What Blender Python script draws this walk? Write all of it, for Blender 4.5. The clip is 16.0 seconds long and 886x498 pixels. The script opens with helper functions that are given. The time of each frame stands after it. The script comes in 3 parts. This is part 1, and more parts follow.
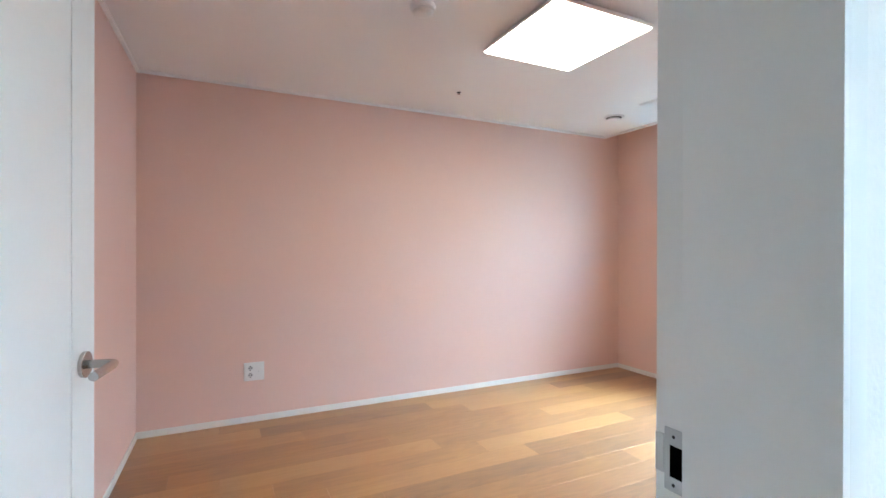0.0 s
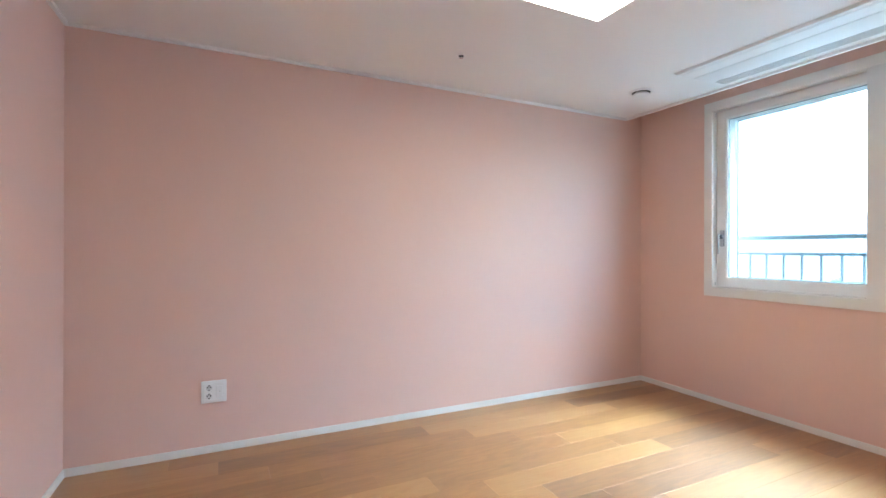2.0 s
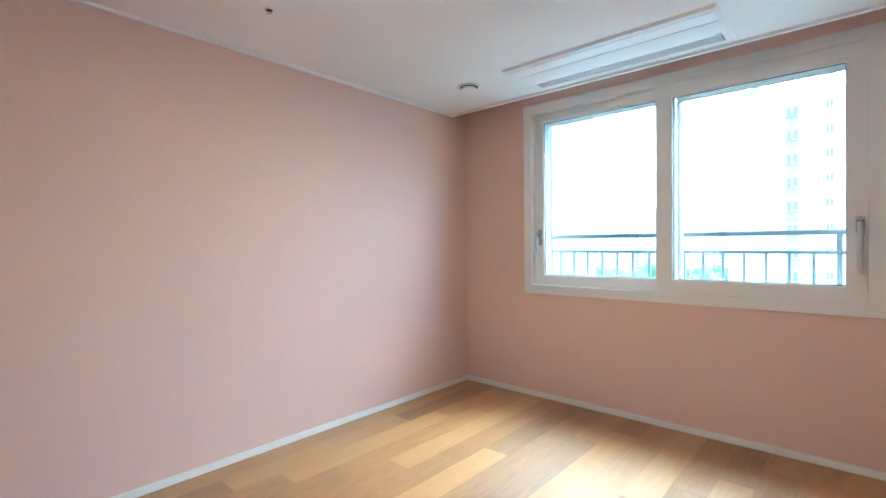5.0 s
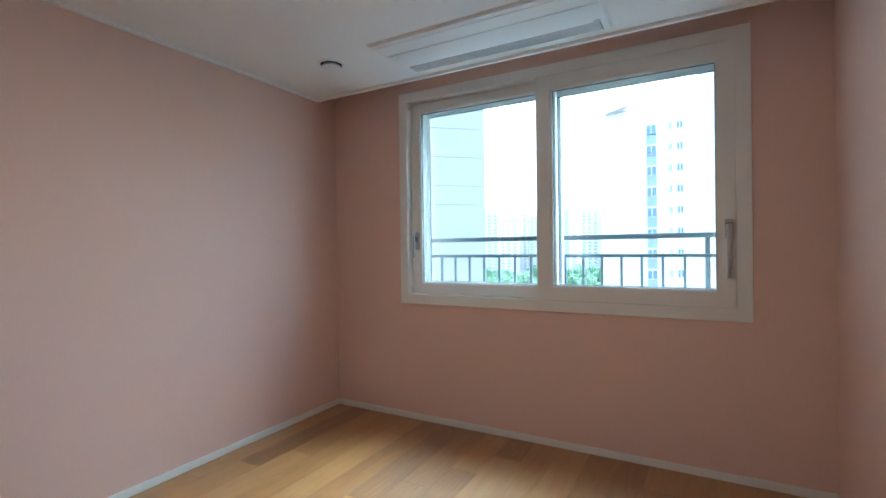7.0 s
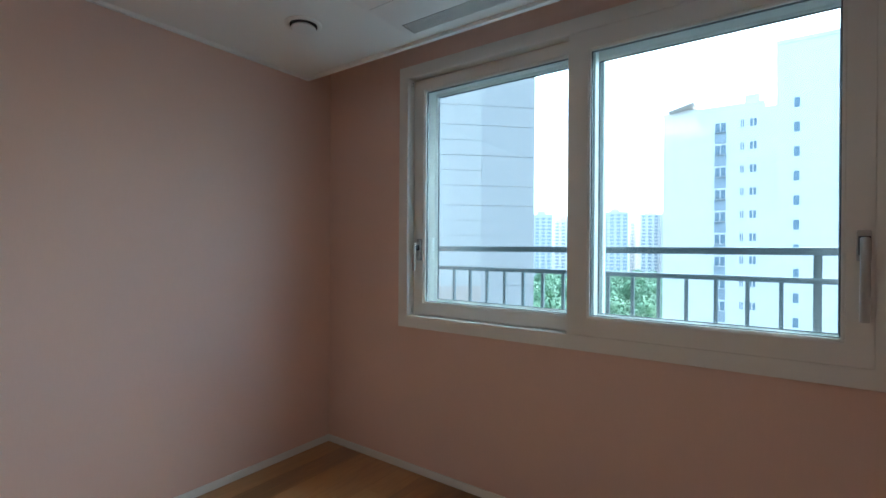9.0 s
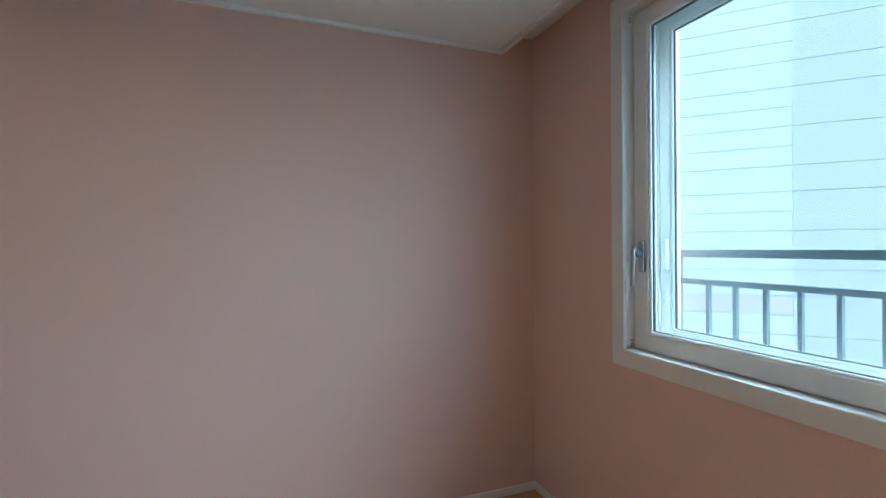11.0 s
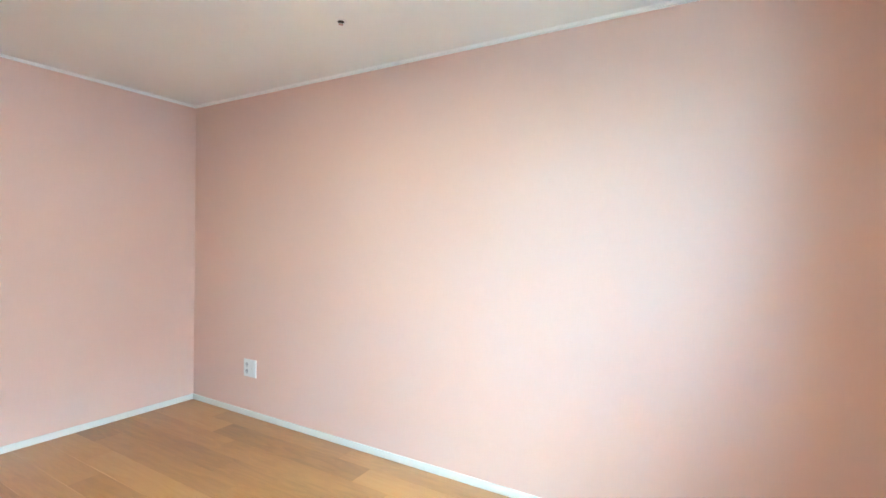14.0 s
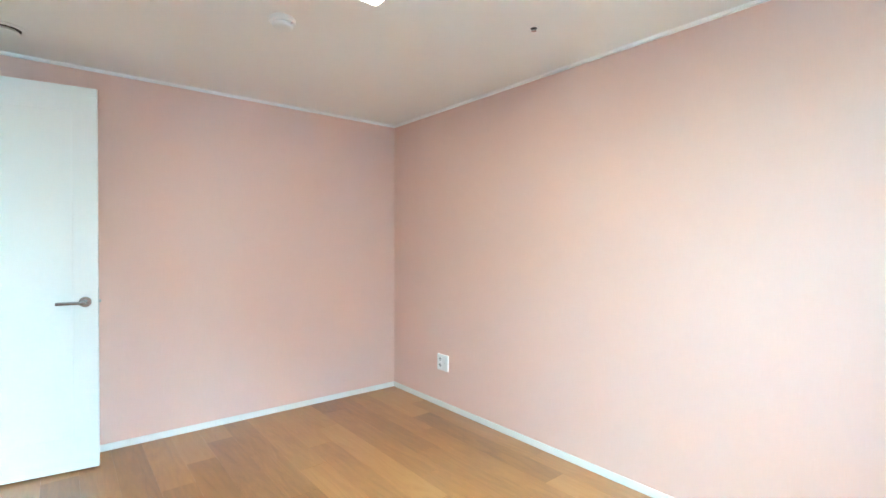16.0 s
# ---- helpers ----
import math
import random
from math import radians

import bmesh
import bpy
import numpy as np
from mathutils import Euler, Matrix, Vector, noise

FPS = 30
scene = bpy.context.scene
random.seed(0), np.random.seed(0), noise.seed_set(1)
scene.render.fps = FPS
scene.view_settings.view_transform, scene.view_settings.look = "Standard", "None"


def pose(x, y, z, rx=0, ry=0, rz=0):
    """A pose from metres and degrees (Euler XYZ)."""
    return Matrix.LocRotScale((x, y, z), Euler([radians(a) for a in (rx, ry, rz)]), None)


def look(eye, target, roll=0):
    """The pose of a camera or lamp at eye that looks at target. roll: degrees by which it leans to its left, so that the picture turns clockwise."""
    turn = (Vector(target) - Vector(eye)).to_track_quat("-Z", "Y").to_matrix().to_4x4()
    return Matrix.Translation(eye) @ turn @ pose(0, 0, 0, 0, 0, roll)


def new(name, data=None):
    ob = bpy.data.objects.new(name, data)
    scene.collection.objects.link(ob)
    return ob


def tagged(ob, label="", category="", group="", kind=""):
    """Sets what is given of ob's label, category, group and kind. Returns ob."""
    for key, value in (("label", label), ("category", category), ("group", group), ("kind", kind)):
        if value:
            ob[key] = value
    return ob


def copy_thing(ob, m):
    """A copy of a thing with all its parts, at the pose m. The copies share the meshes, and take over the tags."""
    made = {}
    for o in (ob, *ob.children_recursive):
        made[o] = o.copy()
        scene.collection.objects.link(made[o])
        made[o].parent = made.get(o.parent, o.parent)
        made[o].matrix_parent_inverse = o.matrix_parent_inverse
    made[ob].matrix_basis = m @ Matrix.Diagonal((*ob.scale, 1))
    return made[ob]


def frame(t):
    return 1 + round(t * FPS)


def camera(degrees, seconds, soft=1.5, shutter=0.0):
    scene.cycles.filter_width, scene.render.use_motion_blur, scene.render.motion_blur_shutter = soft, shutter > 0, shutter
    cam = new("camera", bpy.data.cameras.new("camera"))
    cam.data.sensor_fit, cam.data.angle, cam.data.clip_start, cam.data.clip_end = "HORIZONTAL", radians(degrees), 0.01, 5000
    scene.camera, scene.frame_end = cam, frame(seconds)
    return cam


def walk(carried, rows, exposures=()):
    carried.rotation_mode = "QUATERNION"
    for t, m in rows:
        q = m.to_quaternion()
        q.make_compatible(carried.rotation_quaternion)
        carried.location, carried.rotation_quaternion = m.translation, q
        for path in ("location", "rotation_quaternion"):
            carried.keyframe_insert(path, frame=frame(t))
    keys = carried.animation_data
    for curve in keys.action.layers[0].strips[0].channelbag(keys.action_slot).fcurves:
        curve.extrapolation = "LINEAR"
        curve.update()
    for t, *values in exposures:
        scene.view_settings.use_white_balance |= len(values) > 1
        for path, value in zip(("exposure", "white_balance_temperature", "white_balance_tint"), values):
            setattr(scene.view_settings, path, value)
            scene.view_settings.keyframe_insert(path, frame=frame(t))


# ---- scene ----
cam = camera(87.77, 16.0)
PATH = [
    (0, 0.4670, -3.4111, 1.1939, -25.883, -0.112, -0.142),
    (0.5, 0.5352, -3.2919, 1.1825, -25.768, -0.018, -0.211),
    (1, 0.6077, -3.1708, 1.1622, -25.419, 0.146, -0.195),
    (1.5, 0.6607, -3.0339, 1.1544, -25.501, 0.125, -0.161),
    (2, 0.7135, -2.9267, 1.1566, -25.777, 0.036, -0.169),
    (2.5, 0.7495, -2.8108, 1.1754, -27.440, -0.181, -0.095),
    (3, 0.7727, -2.7201, 1.1866, -30.381, -0.365, -0.004),
    (3.5, 0.8001, -2.6549, 1.1929, -34.157, -0.445, 0.280),
    (4, 0.8082, -2.6206, 1.1942, -38.406, -0.473, 0.721),
    (4.5, 0.8576, -2.5954, 1.1956, -43.259, -0.456, 0.730),
    (5, 0.9160, -2.5674, 1.1957, -48.079, -0.533, 0.505),
    (7.5, 1.5526, -2.4275, 1.2072, -61.817, -0.188, 0.570),
    (8, 1.7564, -2.4031, 1.2257, -61.909, -0.108, 0.247),
    (10.5, 2.5246, -2.1826, 1.2735, -29.718, -0.254, -0.156),
    (11, 2.7437, -2.1064, 1.2800, -21.328, -0.050, 0.386),
    (11.5, 3.0039, -2.0715, 1.2770, -12.286, 0.108, 0.653),
    (12, 3.1622, -2.0942, 1.2633, -2.393, 0.059, 0.036),
    (12.5, 3.3112, -2.0982, 1.2631, 7.503, -0.045, -0.603),
    (13, 3.3864, -2.1058, 1.2735, 15.083, -0.268, -0.867),
    (13.5, 3.4880, -2.1190, 1.2860, 24.030, -0.790, -1.120),
    (14, 3.4982, -2.1675, 1.2726, 29.910, -0.885, -1.021),
    (14.5, 3.4695, -2.2113, 1.2746, 35.840, -0.854, -0.952),
    (15, 3.4504, -2.2649, 1.2664, 41.101, -0.796, -0.478),
    (15.5, 3.4359, -2.2728, 1.2654, 46.204, -0.804, -0.326),
    (16, 3.4090, -2.2775, 1.2688, 50.226, -0.734, -0.179),
]
EXPOSURE = [(0, 4.33, 5550, 5), (1, 4.28, 5500, 5), (5, 4.07, 5400, 1), (7.5, 2.75, 5650, 4), (8, 2.5, 5650, 3), (10.5, 2.43, 5500, 0), (11, 2.88, 5350, 0), (11.5, 3.32, 5300, -1),
            (12, 3.72, 5300, -4), (12.5, 4.18, 5350, -4), (13, 4.46, 5450, -4), (14, 4.77, 5350, -7), (16, 4.78, 5300, -9)]
walk(cam, [(t, pose(x, y, z, 90 + pitch, roll, yaw)) for t, x, y, z, yaw, pitch, roll in PATH], EXPOSURE)

# ---- light: bright overcast sky, a soft high sun, the ceiling lamp is built below
SKY, SUN, LAMP = 0.2, 0.7, 0.88
SUN_UP, SUN_ROT = radians(54), radians(103)
world = bpy.data.worlds.new("sky")
scene.world = world
world.use_nodes = True
wn = world.node_tree.nodes
wsky = wn.new("ShaderNodeTexSky")
wsky.sky_type, wsky.sun_disc = "NISHITA", False
wsky.sun_elevation, wsky.sun_rotation = SUN_UP, SUN_ROT
wsky.air_density, wsky.dust_density, wsky.ozone_density = 1.0, 4.0, 1.5
wn["Background"].inputs[1].default_value = SKY
veil = wn.new("ShaderNodeHueSaturation")      # cloud veil: the sky's blue thinned out
veil.inputs["Saturation"].default_value = 0.72
world.node_tree.links.new(wsky.outputs[0], veil.inputs["Color"])
world.node_tree.links.new(veil.outputs[0], wn["Background"].inputs[0])
sun_data = bpy.data.lights.new("sun", "SUN")
sun_data.energy, sun_data.angle, sun_data.color = SUN, radians(44), (0.72, 0.89, 1.0)
sun = new("sun", sun_data)
sun_to = Vector((math.sin(SUN_ROT) * math.cos(SUN_UP), math.cos(SUN_ROT) * math.cos(SUN_UP), math.sin(SUN_UP)))
sun.matrix_world = look(sun_to * 60, (0, 0, 0))

# ---- plan, metres: x from the plain end wall to the window wall, y = 0 the long wall
LEN, DEEP = 4.085, -3.0          # window wall, door wall
CEIL, BOX_X, BOX_Z = 2.297, 3.9, 2.388
WALL = 0.2
HALL_Y = DEEP - WALL
DOOR_X0, DOOR_X1, DOOR_Z = 0.052, 0.960, 2.135
WIN_Y0, WIN_Y1, WIN_Z0, WIN_Z1 = -2.612, -0.665, 0.875, 2.212   # clear opening inside the casing
OUT_X = 4.36                     # outer face of the window wall


# ---- materials
def mat(name, color, rough=0.5, metal=0.0, vary=0.04, grain=60.0, bump=0.05, stain=2.0, spec=0.5, stretch=(1, 1, 1)):
    """A surface with fine grain and large soft unevenness, in metres of the object."""
    m = bpy.data.materials.new(name)
    m.use_nodes = True
    n, l = m.node_tree.nodes, m.node_tree.links
    b = n["Principled BSDF"]
    co = n.new("ShaderNodeTexCoord")
    mp = n.new("ShaderNodeMapping")
    mp.inputs["Scale"].default_value = stretch
    l.new(co.outputs["Object"], mp.inputs[0])
    fine, big = n.new("ShaderNodeTexNoise"), n.new("ShaderNodeTexNoise")
    fine.inputs["Scale"].default_value, fine.inputs["Detail"].default_value = grain, 4
    big.inputs["Scale"].default_value, big.inputs["Detail"].default_value = stain, 3
    l.new(mp.outputs[0], fine.inputs["Vector"])
    l.new(co.outputs["Object"], big.inputs["Vector"])
    add = n.new("ShaderNodeMath")
    add.operation = "ADD"
    l.new(fine.outputs["Fac"], add.inputs[0])
    l.new(big.outputs["Fac"], add.inputs[1])
    ramp = n.new("ShaderNodeMapRange")
    ramp.inputs["From Min"].default_value, ramp.inputs["From Max"].default_value = 0.6, 1.4
    ramp.inputs["To Min"].default_value, ramp.inputs["To Max"].default_value = 1 - vary, 1 + vary
    l.new(add.outputs[0], ramp.inputs[0])
    mix = n.new("ShaderNodeVectorMath")
    mix.operation = "SCALE"
    mix.inputs[0].default_value = color
    l.new(ramp.outputs[0], mix.inputs["Scale"])
    l.new(mix.outputs[0], b.inputs["Base Color"])
    rr = n.new("ShaderNodeMapRange")
    rr.inputs["To Min"].default_value, rr.inputs["To Max"].default_value = max(0.02, rough - 0.06), min(1, rough + 0.06)
    l.new(big.outputs["Fac"], rr.inputs[0])
    l.new(rr.outputs[0], b.inputs["Roughness"])
    b.inputs["Metallic"].default_value = metal
    b.inputs["Specular IOR Level"].default_value = spec
    if bump:
        bp = n.new("ShaderNodeBump")
        bp.inputs["Strength"].default_value, bp.inputs["Distance"].default_value = bump, 0.002
        l.new(fine.outputs["Fac"], bp.inputs["Height"])
        l.new(bp.outputs[0], b.inputs["Normal"])
    return m


def wood_floor():
    """Oak-look boards: tone by board, long fibres, soft cathedral figure, a few dark streaks."""
    m = bpy.data.materials.new("oak_floorboard")
    m.use_nodes = True
    n, l = m.node_tree.nodes, m.node_tree.links
    b = n["Principled BSDF"]
    co, info = n.new("ShaderNodeTexCoord"), n.new("ShaderNodeObjectInfo")
    off = n.new("ShaderNodeVectorMath")
    off.operation = "MULTIPLY_ADD"
    off.inputs[1].default_value = (37.0, 53.0, 11.0)
    l.new(info.outputs["Random"], off.inputs[0])
    l.new(co.outputs["Object"], off.inputs[2])

    def noise_at(scale, detail, dist, rough=0.55):
        mp, t = n.new("ShaderNodeMapping"), n.new("ShaderNodeTexNoise")
        mp.inputs["Scale"].default_value = scale
        t.inputs["Scale"].default_value, t.inputs["Detail"].default_value = 1.0, detail
        t.inputs["Distortion"].default_value, t.inputs["Roughness"].default_value = dist, rough
        l.new(off.outputs[0], mp.inputs[0])
        l.new(mp.outputs[0], t.inputs["Vector"])
        return t

    fibre = noise_at((2.4, 110.0, 60.0), 5, 0.3, 0.65)
    figure = noise_at((2.2, 17.0, 8.0), 4, 2.4)
    cloud = noise_at((1.2, 4.0, 4.0), 2, 0.4)
    tone = n.new("ShaderNodeValToRGB")
    e = tone.color_ramp.elements
    e[0].position, e[0].color = 0.0, (0.14, 0.058, 0.020, 1)
    e[1].position, e[1].color = 1.0, (0.47, 0.255, 0.098, 1)
    for p, c in ((0.32, (0.285, 0.124, 0.034, 1)), (0.62, (0.395, 0.185, 0.053, 1))):
        q = e.new(p)
        q.color = c

    def blend(a, c, fa, fc):
        s = n.new("ShaderNodeMath")
        s.operation, s.inputs[1].default_value = "MULTIPLY", fa
        l.new(a, s.inputs[0])
        u = n.new("ShaderNodeMath")
        u.operation, u.inputs[1].default_value = "MULTIPLY_ADD", fc
        l.new(c, u.inputs[0])
        l.new(s.outputs[0], u.inputs[2])
        return u.outputs[0]

    v = blend(info.outputs["Random"], figure.outputs["Fac"], 0.58, 0.62)
    v = blend(v, cloud.outputs["Fac"], 1.0, 0.3)
    v = blend(v, fibre.outputs["Fac"], 1.0, 0.22)
    sh = n.new("ShaderNodeMath")
    sh.operation, sh.inputs[1].default_value = "SUBTRACT", 0.38
    l.new(v, sh.inputs[0])
    l.new(sh.outputs[0], tone.inputs[0])
    l.new(tone.outputs[0], b.inputs["Base Color"])
    rr = n.new("ShaderNodeMapRange")
    rr.inputs["To Min"].default_value, rr.inputs["To Max"].default_value = 0.34, 0.5
    l.new(fibre.outputs["Fac"], rr.inputs[0])
    l.new(rr.outputs[0], b.inputs["Roughness"])
    bp = n.new("ShaderNodeBump")
    b.inputs["Coat Weight"].default_value, b.inputs["Coat Roughness"].default_value, b.inputs["Coat IOR"].default_value = 1.0, 0.46, 1.6
    bp.inputs["Strength"].default_value, bp.inputs["Distance"].default_value = 0.12, 0.001
    l.new(fibre.outputs["Fac"], bp.inputs["Height"])
    l.new(bp.outputs[0], b.inputs["Normal"])
    return m


def pane_glass(name, tint):
    """Clear tinted pane: light goes straight through, gloss by Fresnel."""
    m = bpy.data.materials.new(name)
    m.use_nodes = True
    n, l = m.node_tree.nodes, m.node_tree.links
    n.remove(n["Principled BSDF"])
    clear, gloss, mix, face, power, low = (n.new("ShaderNode" + k) for k in ("BsdfTransparent", "BsdfGlossy", "MixShader", "LayerWeight", "Math", "Math"))
    clear.inputs[0].default_value = (*tint, 1)
    gloss.inputs["Roughness"].default_value = 0.015
    face.inputs["Blend"].default_value = 0.5
    power.operation, power.inputs[1].default_value = "POWER", 5
    low.operation, low.inputs[1].default_value, low.inputs[2].default_value = "MULTIPLY_ADD", 0.9, 0.025
    l.new(face.outputs["Facing"], power.inputs[0])
    l.new(power.outputs[0], low.inputs[0])
    l.new(low.outputs[0], mix.inputs[0])
    l.new(clear.outputs[0], mix.inputs[1])
    l.new(gloss.outputs[0], mix.inputs[2])
    l.new(mix.outputs[0], n["Material Output"].inputs[0])
    return m


def glow(name, color, strength):
    m = bpy.data.materials.new(name)
    m.use_nodes = True
    b = m.node_tree.nodes["Principled BSDF"]
    b.inputs["Base Color"].default_value = (0.8, 0.8, 0.8, 1)
    b.inputs["Emission Color"].default_value, b.inputs["Emission Strength"].default_value = (*color, 1), strength
    return m


PINK = mat("pink_wallpaper", (0.755, 0.53, 0.458), 0.75, vary=0.02, grain=240, bump=0.14, stain=1.1, spec=0.25, stretch=(1, 1, 0.06))
CEILING = mat("white_ceiling_paper", (0.835, 0.825, 0.81), 0.8, vary=0.02, grain=300, bump=0.18, stain=0.9, spec=0.2)
HALLPAPER = mat("white_embossed_wallpaper", (0.79, 0.77, 0.735), 0.8, vary=0.03, grain=110, bump=0.6, stain=3, spec=0.25)
WHITE = mat("white_lacquer", (0.735, 0.725, 0.70), 0.38, vary=0.012, grain=90, bump=0.03, stain=1.5)
TRIM = mat("white_trim_film", (0.87, 0.86, 0.845), 0.45, vary=0.02, grain=150, bump=0.04, stain=3)
PVC = mat("white_window_profile", (0.80, 0.785, 0.755), 0.36, vary=0.015, grain=200, bump=0.03, stain=2.5)
PLASTIC = mat("white_plastic", (0.80, 0.795, 0.785), 0.5, vary=0.015, grain=220, bump=0.02, stain=8)
SEAM = mat("grey_seam", (0.42, 0.42, 0.42), 0.7, vary=0.1, grain=80)
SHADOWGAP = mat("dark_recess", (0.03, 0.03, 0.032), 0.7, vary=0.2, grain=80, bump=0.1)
STEEL = mat("brushed_steel", (0.46, 0.45, 0.435), 0.26, metal=1.0, vary=0.06, grain=500, bump=0.08, stretch=(1, 0.05, 1))
SATIN = mat("satin_silver", (0.47, 0.47, 0.465), 0.34, metal=0.75, vary=0.04, grain=300, bump=0.04)
CHROME = mat("polished_metal", (0.55, 0.55, 0.56), 0.15, metal=1.0, vary=0.03, grain=100, bump=0.0)
BLACK = mat("black_plastic", (0.02, 0.02, 0.022), 0.4, vary=0.1, grain=100, bump=0.02)
HOLE = mat("black_void", (0.004, 0.004, 0.004), 0.95, vary=0.1, grain=50, bump=0, spec=0.0)
RUBBER = mat("dark_gasket", (0.10, 0.115, 0.12), 0.6, vary=0.1, grain=100, bump=0.05)
ALU = mat("aluminium_track", (0.60, 0.61, 0.62), 0.35, metal=0.7, vary=0.05, grain=200, bump=0.04)
RED = mat("red_lens", (0.4, 0.02, 0.02), 0.3, vary=0.05, grain=50, bump=0)
RAIL = mat("grey_painted_steel", (0.145, 0.17, 0.182), 0.45, vary=0.06, grain=80, bump=0.05, stain=4)
GLASS = pane_glass("window_glass", (0.885, 0.95, 0.965))
FLOOR = wood_floor()
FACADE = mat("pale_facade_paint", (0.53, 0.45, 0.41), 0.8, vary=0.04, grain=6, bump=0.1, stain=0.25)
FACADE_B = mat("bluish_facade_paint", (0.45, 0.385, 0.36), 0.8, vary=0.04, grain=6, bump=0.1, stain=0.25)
FACADE_P = mat("beige_facade_panel", (0.50, 0.375, 0.32), 0.8, vary=0.04, grain=6, bump=0.1, stain=0.25)
FACADE_G = mat("grey_spandrel", (0.40, 0.42, 0.46), 0.8, vary=0.04, grain=6, bump=0.0, stain=0.25)
TOWER = mat("tower_paint", (0.92, 0.83, 0.785), 0.8, vary=0.05, grain=1, bump=0.0, stain=0.05)
TOWER_B = mat("tower_paint_pinkish", (0.76, 0.66, 0.62), 0.8, vary=0.05, grain=1, bump=0.0, stain=0.05)
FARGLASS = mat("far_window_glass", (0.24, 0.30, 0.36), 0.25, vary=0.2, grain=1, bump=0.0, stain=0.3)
# paler than the nearer glass: the haze of distance is put into this colour
HAZEGLASS = mat("hazed_window_glass", (0.42, 0.45, 0.48), 0.25, vary=0.1, grain=1, bump=0.0, stain=0.3)
ROOFGREY = mat("grey_roof", (0.30, 0.32, 0.33), 0.8, vary=0.1, grain=3, bump=0.05, stain=0.4)
GROUND = mat("town_ground", (0.22, 0.23, 0.22), 0.9, vary=0.4, grain=0.05, bump=0.0, stain=0.012)
BARK = mat("bark", (0.10, 0.075, 0.05), 0.9, vary=0.2, grain=12, bump=0.3)


LEAF = mat("foliage", (0.20, 0.31, 0.17), 0.6, vary=0.35, grain=2.0, bump=0.0, stain=0.4)

# ---- mesh helpers
ORIGIN = {}


def box(bm, x0, y0, z0, x1, y1, z1):
    vs = [bm.verts.new((x, y, z)) for z in (z0, z1) for y in (y0, y1) for x in (x0, x1)]
    for f in ((0, 2, 3, 1), (4, 5, 7, 6), (0, 1, 5, 4), (2, 6, 7, 3), (0, 4, 6, 2), (1, 3, 7, 5)):
        bm.faces.new([vs[i] for i in f])
    return vs


def boxes(*rows):
    bm = bmesh.new()
    for r in rows:
        x0, x1 = sorted((r[0], r[3]))
        y0, y1 = sorted((r[1], r[4]))
        z0, z1 = sorted((r[2], r[5]))
        box(bm, x0, y0, z0, x1, y1, z1)
    return bm


def soften(bm, width, segments=2):
    bmesh.ops.bevel(bm, geom=list(bm.edges), offset=width, segments=segments, affect="EDGES", profile=0.6, clamp_overlap=True)
    return bm


def lathe(profile, centre, axis="z", sides=40):
    """A turned body: profile rows of (radius, height along the axis)."""
    bm = bmesh.new()
    rings = []
    for r, h in profile:
        ring = []
        for i in range(sides):
            a = 2 * math.pi * i / sides
            u, v = r * math.cos(a), r * math.sin(a)
            p = {"z": (u, v, h), "x": (h, u, v), "y": (v, h, u)}[axis]
            ring.append(bm.verts.new(Vector(p) + Vector(centre)))
        rings.append(ring)
    for a, b in zip(rings, rings[1:]):
        for i in range(sides):
            j = (i + 1) % sides
            bm.faces.new((a[i], a[j], b[j], b[i]))
    bm.faces.new(rings[0][::-1])
    bm.faces.new(rings[-1])
    bmesh.ops.recalc_face_normals(bm, faces=bm.faces)
    return bm


def tube(points, radius, sides=14, flat=1.0, up=(0, 0, 1)):
    """A bar swept along points."""
    bm = bmesh.new()
    pts = [Vector(p) for p in points]
    rings, up = [], Vector(up)
    for i, p in enumerate(pts):
        d = (pts[min(i + 1, len(pts) - 1)] - pts[max(i - 1, 0)]).normalized()
        side = d.cross(up)
        side = side.normalized() if side.length > 0.05 else Vector((1, 0, 0))
        nor = side.cross(d).normalized()
        rings.append([bm.verts.new(p + side * radius * math.cos(2 * math.pi * k / sides) + nor * radius * flat * math.sin(2 * math.pi * k / sides)) for k in range(sides)])
    for a, b in zip(rings, rings[1:]):
        for i in range(sides):
            j = (i + 1) % sides
            bm.faces.new((a[i], a[j], b[j], b[i]))
    bm.faces.new(rings[0][::-1])
    bm.faces.new(rings[-1])
    bmesh.ops.recalc_face_normals(bm, faces=bm.faces)
    return bm


def thing(name, at, label="", category="", group="", kind=""):
    ob = new(name)
    ob.empty_display_size = 0.05
    ob.location = at
    ORIGIN[ob.name] = Vector(at)
    return tagged(ob, label, category, group, kind)


def mesh_of(name, bm, material, smooth=True):
    me = bpy.data.meshes.new(name)
    bm.normal_update()
    bm.to_mesh(me)
    bm.free()
    me.materials.append(material)
    if smooth:
        me.shade_smooth()
        me.set_sharp_from_angle(angle=radians(32))
    return me


def part(name, bm, material, parent, label=""):
    """One mesh under a thing or a part; bm is in world places."""
    o = ORIGIN[parent.name]
    bm.transform(Matrix.Translation(-o))
    ob = new(name, mesh_of(name, bm, material))
    ob.parent = parent
    ORIGIN[ob.name] = o
    return tagged(ob, label)


def solid(name, bm, material, label="", category="", kind="", group=""):
    """A top-level mesh, in world places."""
    ob = new(name, mesh_of(name, bm, material))
    ORIGIN[ob.name] = Vector((0, 0, 0))
    return tagged(ob, label, category, group, kind)


# ---- the room
FAR_TOP = 2.5
solid("wall_north", boxes((-WALL, 0, -0.1, OUT_X, WALL, FAR_TOP)), PINK, "long pink wallpapered wall with fine vertical grain", "wall", "structure")
SKEW = 0.02       # the end wall is slightly out of square


def skewed(bm):
    for v in bm.verts:
        v.co.x += SKEW * v.co.y
    return bm


